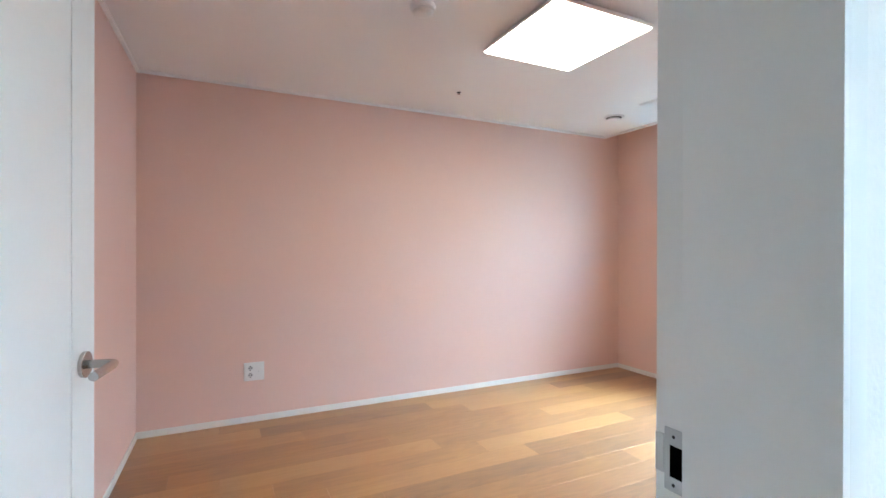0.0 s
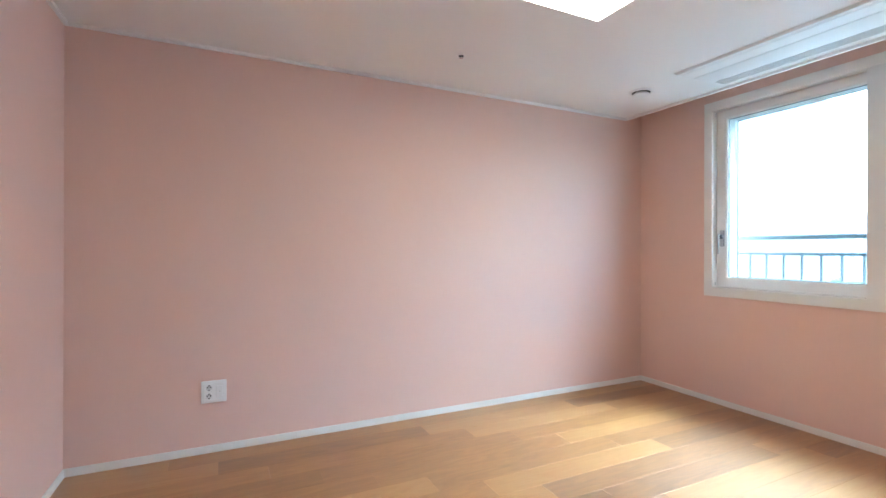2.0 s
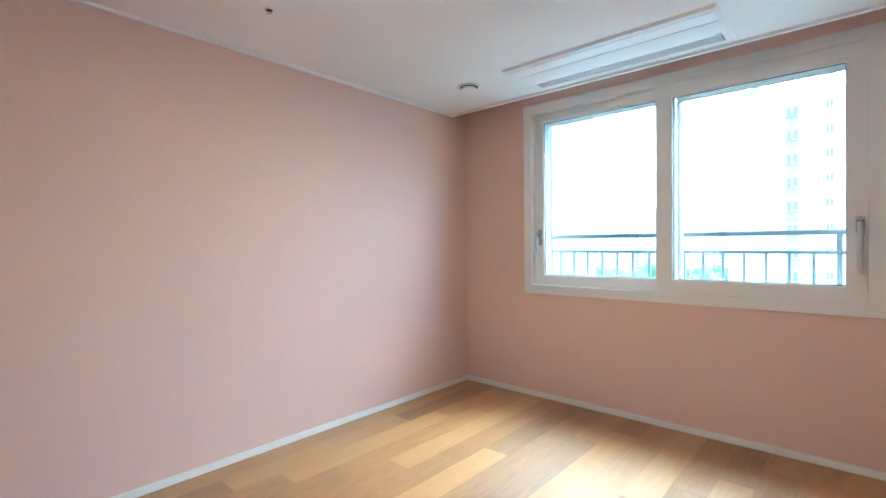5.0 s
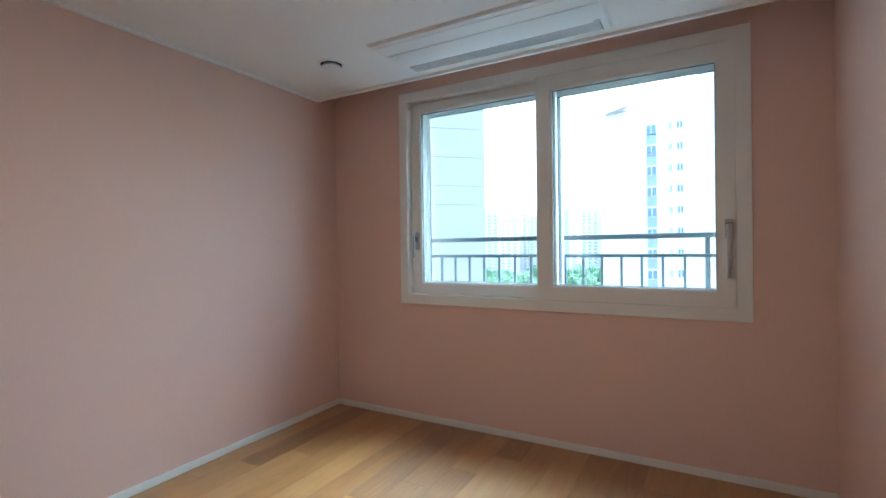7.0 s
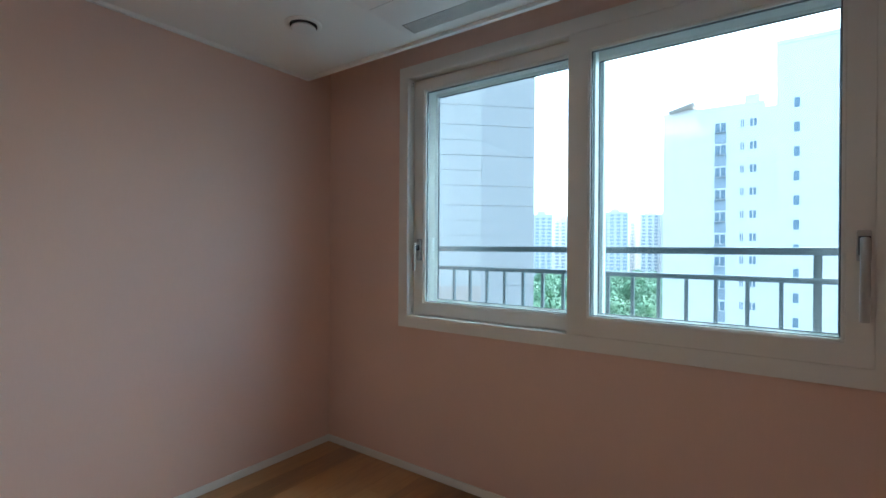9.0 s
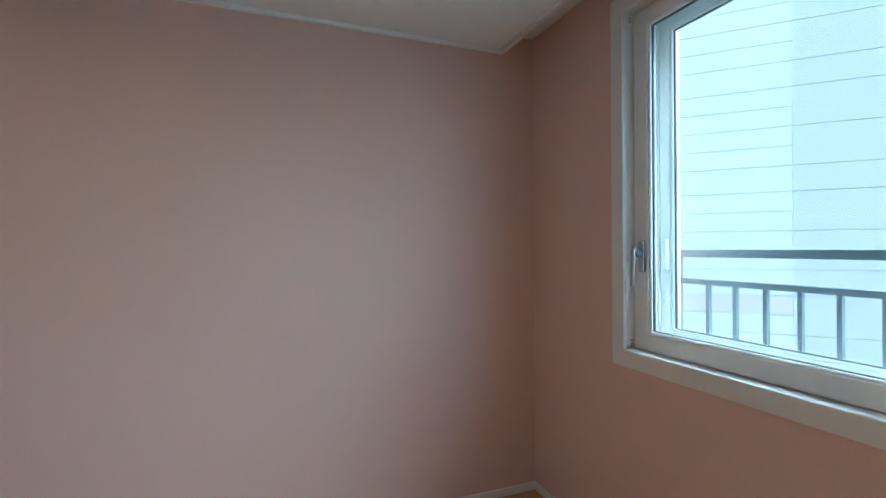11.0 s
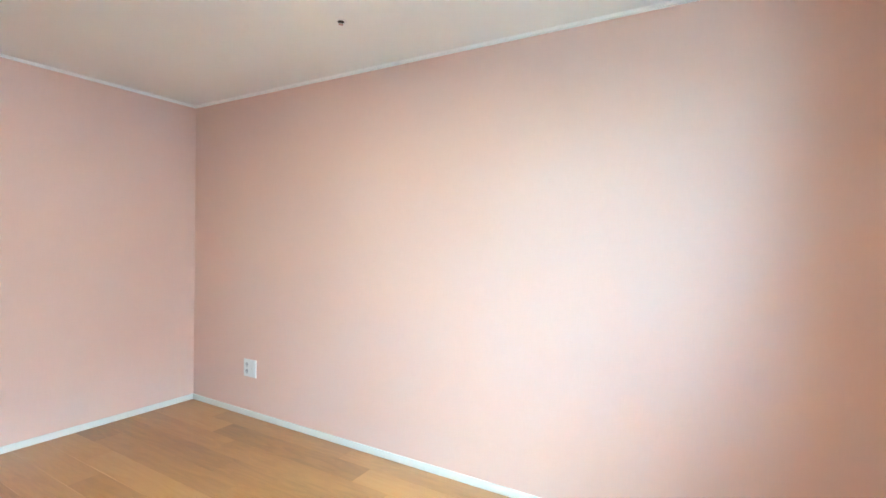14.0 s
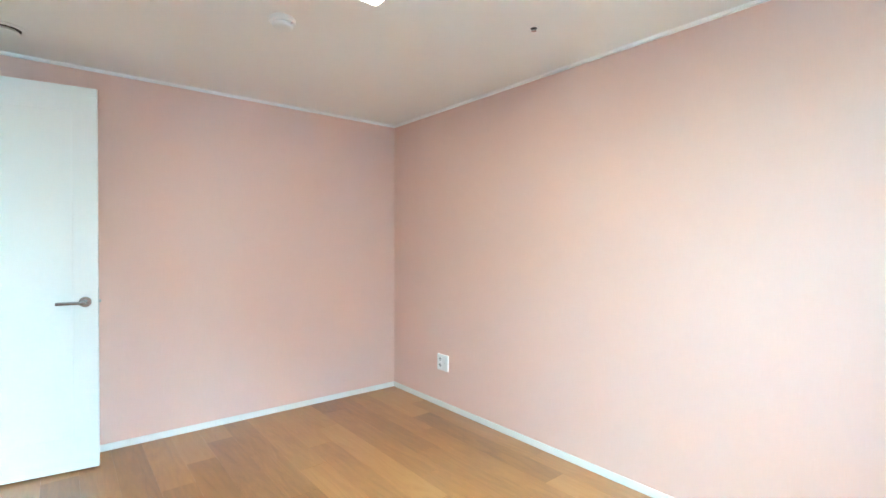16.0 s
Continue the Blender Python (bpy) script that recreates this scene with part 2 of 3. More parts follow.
solid("wall_west", skewed(boxes((-WALL, HALL_Y, -0.1, 0, 0, FAR_TOP))), PINK, "pink wallpapered end wall behind the open door", "wall", "structure")
wy0, wy1, wz0, wz1 = WIN_Y0 - 0.02, WIN_Y1 + 0.02, WIN_Z0 - 0.02, WIN_Z1 + 0.02
solid("wall_east", boxes((LEN, HALL_Y, -0.1, OUT_X, 0, wz0), (LEN, HALL_Y, wz1, OUT_X, 0, FAR_TOP), (LEN, HALL_Y, wz0, OUT_X, wy0, wz1), (LEN, wy1, wz0, OUT_X, 0, wz1)),
      PINK, "pink wallpapered wall pierced by a wide window", "wall", "structure")
solid("wall_south", boxes((DOOR_X1 + 0.03, HALL_Y + 0.004, -0.1, LEN, DEEP, FAR_TOP), (-0.07, HALL_Y + 0.004, DOOR_Z + 0.03, DOOR_X1 + 0.03, DEEP, FAR_TOP), (-0.07, HALL_Y + 0.004, -0.1, DOOR_X0 - 0.03, DEEP, DOOR_Z + 0.03)),
      PINK, "pink wallpapered wall with the doorway", "wall", "structure")
solid("ceiling", boxes((-0.07, DEEP, CEIL, BOX_X, 0, FAR_TOP), (BOX_X, DEEP, BOX_Z, LEN, 0, FAR_TOP)), CEILING,
      "matt white papered ceiling with a recessed curtain box along the window", "ceiling", "structure")


def ceiling_trim(name, x0, y0, x1, y1):
    """Slim square white moulding let into the ceiling's edge."""
    bm = boxes((x0, y0, CEIL - 0.016, x1, y1, CEIL + 0.003))
    if name == "trim_west":
        skewed(bm)
    return solid(name, bm, TRIM, "slim white ceiling moulding", "moulding", "structure")


TR = 0.019
ceiling_trim("trim_north", 0.0, -TR, BOX_X - TR, -0.0005)
ceiling_trim("trim_west", 0.0005, DEEP + TR, TR, -TR)
ceiling_trim("trim_south", -0.055, DEEP + 0.0005, BOX_X - TR, DEEP + TR)
ceiling_trim("trim_curtain_box", BOX_X - TR, DEEP + 0.0005, BOX_X + 0.004, -0.0005)

BB, BT = 0.042, 0.009


def baseboard(name, x0, y0, x1, y1):
    bm = soften(boxes((x0, y0, 0.0, x1, y1, BB)), 0.002)
    if name == "baseboard_west":
        skewed(bm)
    return solid(name, bm, PVC, "low flat white baseboard", "baseboard", "structure")


baseboard("baseboard_north", 0.0, -BT, LEN, -0.0005)
baseboard("baseboard_west", 0.0005, DEEP + BT, BT, -BT)
baseboard("baseboard_east", LEN - BT, DEEP + BT, LEN - 0.0005, -BT)
baseboard("baseboard_south", DOOR_X1 + 0.032, DEEP + 0.0005, LEN - BT, DEEP + BT)

# hallway that closes the place behind the doorway
solid("wall_hall_north", boxes((DOOR_X1 + 0.03, HALL_Y, 0, 4.2, HALL_Y + 0.004, 2.4), (-1.2, HALL_Y, 0, DOOR_X0 - 0.03, HALL_Y + 0.004, 2.4), (DOOR_X0 - 0.03, HALL_Y, DOOR_Z + 0.03, DOOR_X1 + 0.03, HALL_Y + 0.004, 2.4)),
      HALLPAPER, "white embossed wallpaper on the hallway side of the door wall", "wall", "structure")
HW0, HW1 = 1.75, 3.9
solid("wall_hall_south", boxes((-1.2, -5.75, 0, 4.2, -5.6, 0.4), (-1.2, -5.75, 2.2, 4.2, -5.6, 2.4), (-1.2, -5.75, 0.4, HW0, -5.6, 2.2), (HW1, -5.75, 0.4, 4.2, -5.6, 2.2)), HALLPAPER, "white embossed hallway wall", "wall", "structure")
solid("wall_hall_west", boxes((-1.35, -5.75, 0, -1.2, HALL_Y, 2.4)), HALLPAPER, "white embossed hallway end wall", "wall", "structure")
solid("wall_hall_east", boxes((4.2, -5.75, 0, 4.35, HALL_Y, 2.4)), HALLPAPER, "white embossed hallway end wall", "wall", "structure")
solid("ceiling_hall", boxes((-1.2, -5.6, 2.3, 4.2, HALL_Y, 2.4)), CEILING, "plain white hallway ceiling", "ceiling", "structure")
solid("floor_hall", boxes((-1.2, -5.6, -0.1, 4.2, HALL_Y, 0.0)), FLOOR, "oak-look hallway floor", "floor", "structure")


def hall_window():
    """The window that lights the space behind the doorway."""
    o = thing("window_2", (HW0, -5.6, 0.4), "plain white fixed window at the back of the hallway", "window", kind="structure")
    for x0, x1 in ((HW0, (HW0 + HW1) / 2), ((HW0 + HW1) / 2, HW1)):
        bm = boxes((x0, -5.70, 0.4, x0 + 0.05, -5.64, 2.2), (x1 - 0.05, -5.70, 0.4, x1, -5.64, 2.2), (x0 + 0.05, -5.70, 0.4, x1 - 0.05, -5.64, 0.45), (x0 + 0.05, -5.70, 2.15, x1 - 0.05, -5.64, 2.2))
        fr = part("window_frame", bm, PVC, o)
        part("pane", boxes((x0 + 0.05, -5.672, 0.45, x1 - 0.05, -5.668, 2.15)), GLASS, fr)
    return o


hall_window()

# ---- doorway: frame with rebate, strike plate, open leaf
def door_frame():
    o = thing("door_frame", (DOOR_X1, DEEP, 0), "white wooden door frame with a rebate round the opening", "door frame", kind="structure")
    J, RB, ST = 0.03, 0.045, 0.012      # thickness, rebate width, stop
    y0, y1 = HALL_Y - 0.006, DEEP - 0.008
    for nm, x0, x1, xs0, xs1 in (("side_jamb", DOOR_X1, DOOR_X1 + J, DOOR_X1 - ST, DOOR_X1), ("side_jamb", DOOR_X0 - J, DOOR_X0, DOOR_X0, DOOR_X0 + ST)):
        bm = boxes((x0, y0, 0.0, x1, y1, DOOR_Z + J))
        part(nm, soften(bm, 0.0025), WHITE, o)
        part("door_stop", soften(boxes((xs0, y0 - 0.0005, 0.0, xs1, y1 - RB, DOOR_Z)), 0.002), WHITE, o)
    part("head_jamb", soften(boxes((DOOR_X0, y0, DOOR_Z, DOOR_X1, y1, DOOR_Z + J)), 0.002), WHITE, o)
    part("door_stop", soften(boxes((DOOR_X0 + ST, y0 - 0.0005, DOOR_Z - ST, DOOR_X1 - ST, y1 - RB, DOOR_Z)), 0.002), WHITE, o)
    part("threshold", boxes((DOOR_X0 - J, y0, -0.1, DOOR_X1 + J, DEEP, 0.0)), FLOOR, o, "oak-look threshold board")
    zc, ye = 0.939, y1 - RB
    xj = DOOR_X1
    plate = part("strike_plate", soften(boxes((xj - 0.0025, ye + 0.0005, zc - 0.038, xj - 0.0002, ye + 0.031, zc + 0.038)), 0.0008, 1), SATIN, o, "satin steel strike plate")
    part("lip", soften(boxes((xj - 0.0025, ye + 0.031, zc - 0.020, xj - 0.0002, y1 - 0.001, zc + 0.028)), 0.0008, 1), SATIN, plate)
    part("latch_hole", soften(boxes((xj - 0.0034, ye + 0.001, zc - 0.020, xj - 0.0026, ye + 0.0225, zc + 0.018)), 0.0003, 1), HOLE, plate, "black latch opening")
    for dz in (-0.029, 0.029):
        part("screw", lathe([(0.0046, -0.0034), (0.0046, -0.0028), (0.0042, -0.0024)], (xj, ye + 0.017, zc + dz), "x", 18), SATIN, plate)
        part("screw_slot", lathe([(0.0022, -0.0038), (0.0022, -0.0034)], (xj, ye + 0.017, zc + dz), "x", 8), BLACK, plate)
    return o


door_frame()


def door_leaf():
    """The leaf stands open, its free edge away from the frame; built along +y from the hinge, then turned."""
    o = thing("door_1", (0, 0, 0), "white lacquered door standing open, with a shallow grooved panel", "door", kind="structure")
    W, H, T, Z = 0.890, 2.1, 0.038, 0.016
    st, gr = 0.107, 0.003
    zs = [Z, 0.20, 1.98, Z + H]
    bm = boxes((-T, 0, Z, 0, st, Z + H), (-T, W - st, Z, 0, W, Z + H), (-T, st, Z, 0, W - st, zs[1]), (-T, st, zs[2], 0, W - st, Z + H))
    bmesh.ops.remove_doubles(bm, verts=bm.verts, dist=1e-5)
    part("leaf_frame", bm, WHITE, o)
    part("panel", soften(boxes((-T + 0.001, st + gr, zs[1] + gr, -0.0008, W - st - gr, zs[2] - gr)), 0.001), WHITE, o)
    part("panel_groove", boxes((-T + 0.004, st, zs[1], -0.0032, W - st, zs[2])), WHITE, o)
    hz, hy = 0.939, W - 0.057
    for side, x0 in ((1, 0.0), (-1, -T)):
        ro = part("rosette", lathe([(0.0275, 0.0), (0.0285, 0.0012 * side), (0.0283, 0.0075 * side), (0.0272, 0.0085 * side)], (x0, hy, hz), "x", 44), STEEL, o, "round brushed steel rosette")
        r = 0.0092
        pts = [(x0 + side * 0.008, hy, hz), (x0 + side * 0.046, hy, hz)]
        for k in range(1, 8):
            a = math.pi / 2 * k / 7
            pts.append((x0 + side * (0.046 + 0.016 * math.sin(a)), hy - 0.016 * (1 - math.cos(a)), hz))
        pts.append((x0 + side * 0.062, hy - 0.118, hz))
        part("lever", tube(pts, r, 20), STEEL, ro, "brushed steel round lever")
    part("latch_plate", soften(boxes((-T / 2 - 0.011, W - 0.0005, hz - 0.075, -T / 2 + 0.011, W + 0.0015, hz + 0.075)), 0.0006, 1), SATIN, o, "satin steel latch plate")
    part("latch_bolt", soften(boxes((-T / 2 - 0.007, W + 0.001, hz - 0.008, -T / 2 + 0.007, W + 0.012, hz + 0.008)), 0.002, 1), SATIN, o)
    for z in (0.25, 1.1, 1.9):
        part("hinge", lathe([(0.006, -0.05), (0.0065, -0.048), (0.0065, 0.048), (0.006, 0.05)], (0.004, -0.004, z), "z", 14), SATIN, o, "steel hinge barrel")
    o.location = (0.075, DEEP + 0.006, 0)
    o.rotation_euler = (0, 0, radians(-8.67))
    return o


door_leaf()


# ---- window
def frame4(x0, x1, ya, yb, za, zb, w, bev=0.003):
    """A rectangular frame of four mitre-like members between x0 and x1: outer ya..yb, za..zb, width w (left, right, bottom, top)."""
    l, r, b, t = w
    bm = bmesh.new()
    oy, oz = (ya, yb), (za, zb)
    iy, iz = (ya + l, yb - r), (za + b, zb - t)
    def ring(x, ys, zs):
        return [bm.verts.new((x, ys[i], zs[j])) for i, j in ((0, 0), (1, 0), (1, 1), (0, 1))]
    fo, fi, bo, bi = ring(x0, oy, oz), ring(x0, iy, iz), ring(x1, oy, oz), ring(x1, iy, iz)
    for k in range(4):
        j = (k + 1) % 4
        bm.faces.new((fo[k], fo[j], fi[j], fi[k]))
        bm.faces.new((bo[j], bo[k], bi[k], bi[j]))
        bm.faces.new((fo[j], fo[k], bo[k], bo[j]))
        bm.faces.new((fi[k], fi[j], bi[j], bi[k]))
    bmesh.ops.recalc_face_normals(bm, faces=bm.faces)
    if bev:
        bmesh.ops.bevel(bm, geom=list(bm.edges), offset=bev, segments=2, affect="EDGES", clamp_overlap=True)
    return bm


def sash(o, x0, x1, ya, yb, za, zb, w, label):
    """A sash with rounded glazing beads, gaskets and a pane."""
    s = part("sash", frame4(x0, x1, ya, yb, za, zb, w, 0.002), PVC, o, label)
    l, r, b, t = w
    iy0, iy1, iz0, iz1 = ya + l, yb - r, za + b, zb - t
    xm = (x0 + x1) / 2
    part("glazing_bead", frame4(x0 + 0.006, xm - 0.004, iy0 - 0.002, iy1 + 0.002, iz0 - 0.002, iz1 + 0.002, (0.011,) * 4, 0.003), PVC, s)
    part("gasket", frame4(xm - 0.004, xm + 0.004, iy0 - 0.002, iy1 + 0.002, iz0 - 0.002, iz1 + 0.002, (0.0145,) * 4, 0), RUBBER, s, "dark rubber gasket")
    part("pane", boxes((xm - 0.002, iy0, iz0, xm + 0.002, iy1, iz1)), GLASS, s, "clear faintly cyan glass pane")
    return s


def window_handle(s, x, y, zp0, zp1, zl):
    """Plate with a black collar and a cranked lever hanging down."""
    pl = part("handle_plate", soften(boxes((x - 0.006, y - 0.016, zp0 - 0.001, x, y + 0.016, zp1 + 0.001)), 0.003, 2), BLACK, s, "black handle base")
    part("plate_face", soften(boxes((x - 0.012, y - 0.0135, zp0 + 0.001, x - 0.005, y + 0.0135, zp1 - 0.001)), 0.004, 3), SATIN, pl, "satin silver plate face")
    zc = (zp0 + zp1) / 2 + 0.012
    part("handle_neck", soften(boxes((x - 0.040, y - 0.009, zc - 0.016, x - 0.010, y + 0.009, zc + 0.016)), 0.004, 2), BLACK, pl, "black handle neck")
    pts = [(x - 0.044, y, zc + 0.022), (x - 0.050, y, zc + 0.006), (x - 0.047, y, zc - 0.022), (x - 0.052, y, zc - 0.05), (x - 0.053, y, zl)]
    part("lever", tube(pts, 0.0085, 16, 0.8, (1, 0, 0)), SATIN, pl, "satin silver cranked lever pointing down")


def window():
    o = thing("window_1", (LEN, (WIN_Y0 + WIN_Y1) / 2, WIN_Z0), "wide white double sliding window with two sashes and silver handles", "window", kind="structure")
    cx0, cx1 = LEN - 0.012, LEN + 0.0
    part("casing", frame4(cx0, LEN - 0.0005, -2.68, -0.60, 0.808, 2.278, (0.068, 0.065, 0.067, 0.066), 0.002), PVC, o, "flat white casing board")
    # frame lining through the wall, with sliding tracks
    part("lining", frame4(LEN, OUT_X + 0.02, WIN_Y0 - 0.016, WIN_Y1 + 0.016, WIN_Z0 - 0.016, WIN_Z1 + 0.016, (0.016,) * 4, 0.001), PVC, o)
    for x in (LEN + 0.094, LEN + 0.163):
        part("track_rib", soften(boxes((x, WIN_Y0 + 0.001, WIN_Z0, x + 0.006, WIN_Y1 - 0.001, WIN_Z0 + 0.012)), 0.001, 1), ALU, o)
        part("side_rib", soften(boxes((x, WIN_Y1 - 0.013, WIN_Z0 + 0.013, x + 0.006, WIN_Y1, WIN_Z1)), 0.001, 1), PVC, o)
    mid = -1.595
    # room-side pair: one sash in the near track, one set back
    right = sash(o, LEN - 0.0105, LEN + 0.038, WIN_Y0 + 0.0006, mid, WIN_Z0 + 0.0008, WIN_Z1 - 0.0008, (0.074, 0.090, 0.078, 0.082), "white front sash, closed")
    left = sash(o, LEN + 0.043, LEN + 0.090, -1.70, WIN_Y1 - 0.002, WIN_Z0 + 0.003, WIN_Z1 - 0.003, (0.086, 0.069, 0.066, 0.062), "white rear sash, closed")
    # outer pair
    o1 = sash(o, LEN + 0.120, LEN + 0.160, WIN_Y0 + 0.002, mid + 0.0, WIN_Z0 + 0.003, WIN_Z1 - 0.003, (0.064, 0.085, 0.070, 0.080), "white outer sash, closed")
    o2 = sash(o, LEN + 0.170, LEN + 0.214, -1.70, WIN_Y1 - 0.002, WIN_Z0 + 0.003, WIN_Z1 - 0.003, (0.080, 0.058, 0.066, 0.056), "white outer sash, closed")
    window_handle(left, LEN + 0.043, WIN_Y1 - 0.046, 1.186, 1.304, 1.128)
    # straight long handle of the front sash
    x = LEN - 0.0105
    y = WIN_Y0 + 0.030
    pl = part("handle_plate", soften(boxes((x - 0.012, y - 0.019, 1.222, x, y + 0.019, 1.322)), 0.006, 3), SATIN, right, "satin silver handle plate")
    part("handle_neck", soften(boxes((x - 0.030, y - 0.0155, 1.240, x - 0.011, y + 0.0155, 1.303)), 0.005, 2), BLACK, pl, "black handle neck")
    part("lever", tube([(x - 0.030, y, 1.294), (x - 0.037, y, 1.286), (x - 0.038, y, 1.24), (x - 0.038, y, 1.05), (x - 0.037, y, 1.028)], 0.0132, 18, 0.62, (1, 0, 0)), SATIN, pl, "long straight silver lever")
    part("finger_pull", soften(boxes((LEN + 0.152, WIN_Y1 - 0.058, 1.188, LEN + 0.170, WIN_Y1 - 0.030, 1.314)), 0.003, 2), PVC, o2, "white finger pull")
    for z, dots in ((WIN_Z0 + 0.012, (0.010, 0.024)), (WIN_Z1 - 0.047, (0.011, 0.025))):
        st = part("stopper", soften(boxes((LEN + 0.013, WIN_Y1 - 0.007, z, LEN + 0.031, WIN_Y1, z + 0.035)), 0.001, 1), PLASTIC, o, "small white stopper")
        for dz in dots:
            part("screw", lathe([(0.003, -0.0085), (0.003, -0.0066)], (LEN + 0.022, WIN_Y1, z + dz), "y", 10), BLACK, st)
    return o


window()


# ---- railing outside the window
def railing():
    x = 4.50
    o = thing("window_railing", (x, -1.6, 0.8), "grey painted steel safety railing outside the window", "railing")
    y0, y1 = -2.9, -0.56
    part("top_rail", soften(boxes((x - 0.022, y0, 1.235, x + 0.022, y1, 1.268)), 0.006), RAIL, o)
    part("middle_rail", soften(boxes((x - 0.016, y0, 1.118, x + 0.016, y1, 1.142)), 0.004), RAIL, o)
    part("bottom_rail", soften(boxes((x - 0.016, y0, 0.80, x + 0.016, y1, 0.825)), 0.004), RAIL, o)
    for y in (-2.494, y1 + 0.014):
        part("post", soften(boxes((x - 0.014, y - 0.014, 0.78, x + 0.014, y + 0.014, 1.236)), 0.003), RAIL, o)
        part("wall_bracket", soften(boxes((OUT_X, y - 0.012, 0.80, x - 0.012, y + 0.012, 0.825)), 0.002), RAIL, o)
    y = -2.494 + 0.1197
    while y < y1 - 0.05:
        part("baluster", boxes((x - 0.008, y - 0.008, 0.824, x + 0.008, y + 0.008, 1.119)), RAIL, o)
        y += 0.1197
    for y in (-2.614, -2.734, -2.854):
        part("baluster", boxes((x - 0.008, y - 0.008, 0.824, x + 0.008, y + 0.008, 1.119)), RAIL, o)
    return o


railing()


# ---- ceiling fittings
def ceiling_light():
    x0, x1, y0, y1, z = 1.748, 2.342, -1.862, -1.258, 2.252
    o = thing("ceiling_light", ((x0 + x1) / 2, (y0 + y1) / 2, CEIL), "flat square LED ceiling panel, switched on", "ceiling light")
    c = 0.012
    bm = bmesh.new()
    def plate(bm, inset, za, zb, cr):
        pts = []
        for cx, cy, a0 in ((x1 - inset - cr, y1 - inset - cr, 0), (x0 + inset + cr, y1 - inset - cr, 90), (x0 + inset + cr, y0 + inset + cr, 180), (x1 - inset - cr, y0 + inset + cr, 270)):
            for k in range(6):
                a = radians(a0 + 90 * k / 5)
                pts.append((cx + cr * math.cos(a), cy + cr * math.sin(a)))
        lo = [bm.verts.new((px, py, za)) for px, py in pts]
        hi = [bm.verts.new((px, py, zb)) for px, py in pts]
        bm.faces.new(lo[::-1])
        bm.faces.new(hi)
        for i in range(len(pts)):
            j = (i + 1) % len(pts)
            bm.faces.new((lo[i], lo[j], hi[j], hi[i]))
    plate(bm, 0.0, z + 0.002, z + 0.016, c)
    plate(bm, 0.03, z + 0.0165, CEIL, c)
    part("housing", bm, PLASTIC, o, "slim white housing")
    bm = bmesh.new()
    plate(bm, 0.004, z - 0.001, z + 0.0015, c)
    part("diffuser", bm, glow("lit_diffuser", (1.0, 0.86, 0.68), LAMP), o, "glowing white diffuser")
    return o


ceiling_light()


def smoke_detector():
    x, y = 1.297, -1.484
    o = thing("smoke_detector", (x, y, CEIL), "round white smoke detector on the ceiling", "smoke detector")
    part("base", lathe([(0.056, 0.0), (0.058, -0.003), (0.058, -0.016), (0.0555, -0.021), (0.049, -0.024), (0.046, -0.0245)], (x, y, CEIL), "z", 56), PLASTIC, o)
    part("gap", lathe([(0.0455, -0.0240), (0.0455, -0.0262)], (x, y, CEIL), "z", 48), SEAM, o, "thin grey sensor slit")
    part("cover", lathe([(0.0462, -0.0258), (0.0470, -0.0285), (0.0462, -0.034), (0.0425, -0.0395), (0.034, -0.0435), (0.018, -0.0462), (0.004, -0.0468)], (x, y, CEIL), "z", 56), PLASTIC, o)
    part("indicator", lathe([(0.0028, -0.001), (0.0022, 0.0015)], (x + 0.041, y + 0.028, CEIL - 0.0245), "z", 10), RED, o, "tiny red indicator")
    return o


smoke_detector()


def sprinkler():
    x, y = 1.985, -0.532
    o = thing("sprinkler", (x, y, CEIL), "small recessed ceiling sprinkler with a steel nozzle", "sprinkler")
    part("escutcheon", lathe([(0.026, 0.0), (0.026, -0.002), (0.022, -0.004), (0.016, -0.003)], (x, y, CEIL), "z", 32), PLASTIC, o)
    part("socket", lathe([(0.0155, -0.0028), (0.0155, -0.0042)], (x, y, CEIL), "z", 24), SHADOWGAP, o)
    part("nozzle", lathe([(0.006, -0.004), (0.007, -0.012), (0.012, -0.014), (0.012, -0.016), (0.005, -0.018)], (x, y, CEIL), "z", 20), CHROME, o, "steel nozzle")
    return o


sprinkler()


def air_vent(x, y):
    o = thing("air_vent", (x, y, CEIL), "round white ceiling air vent with a central disc", "air vent", "ceiling air vents")
    part("ring", lathe([(0.084, 0.0), (0.084, -0.003), (0.077, -0.008), (0.066, -0.009), (0.061, -0.003)], (x, y, CEIL), "z", 56), PLASTIC, o)
    part("throat", lathe([(0.062, -0.0045), (0.062, -0.0095)], (x, y, CEIL), "z", 40), SHADOWGAP, o, "dark throat")
    part("disc", lathe([(0.045, -0.009), (0.056, -0.017), (0.0575, -0.021), (0.054, -0.024), (0.02, -0.026), (0.003, -0.0262)], (x, y, CEIL), "z", 56), PLASTIC, o)
    return o


air_vent(3.445, -0.553)
air_vent(0.351, -2.475)


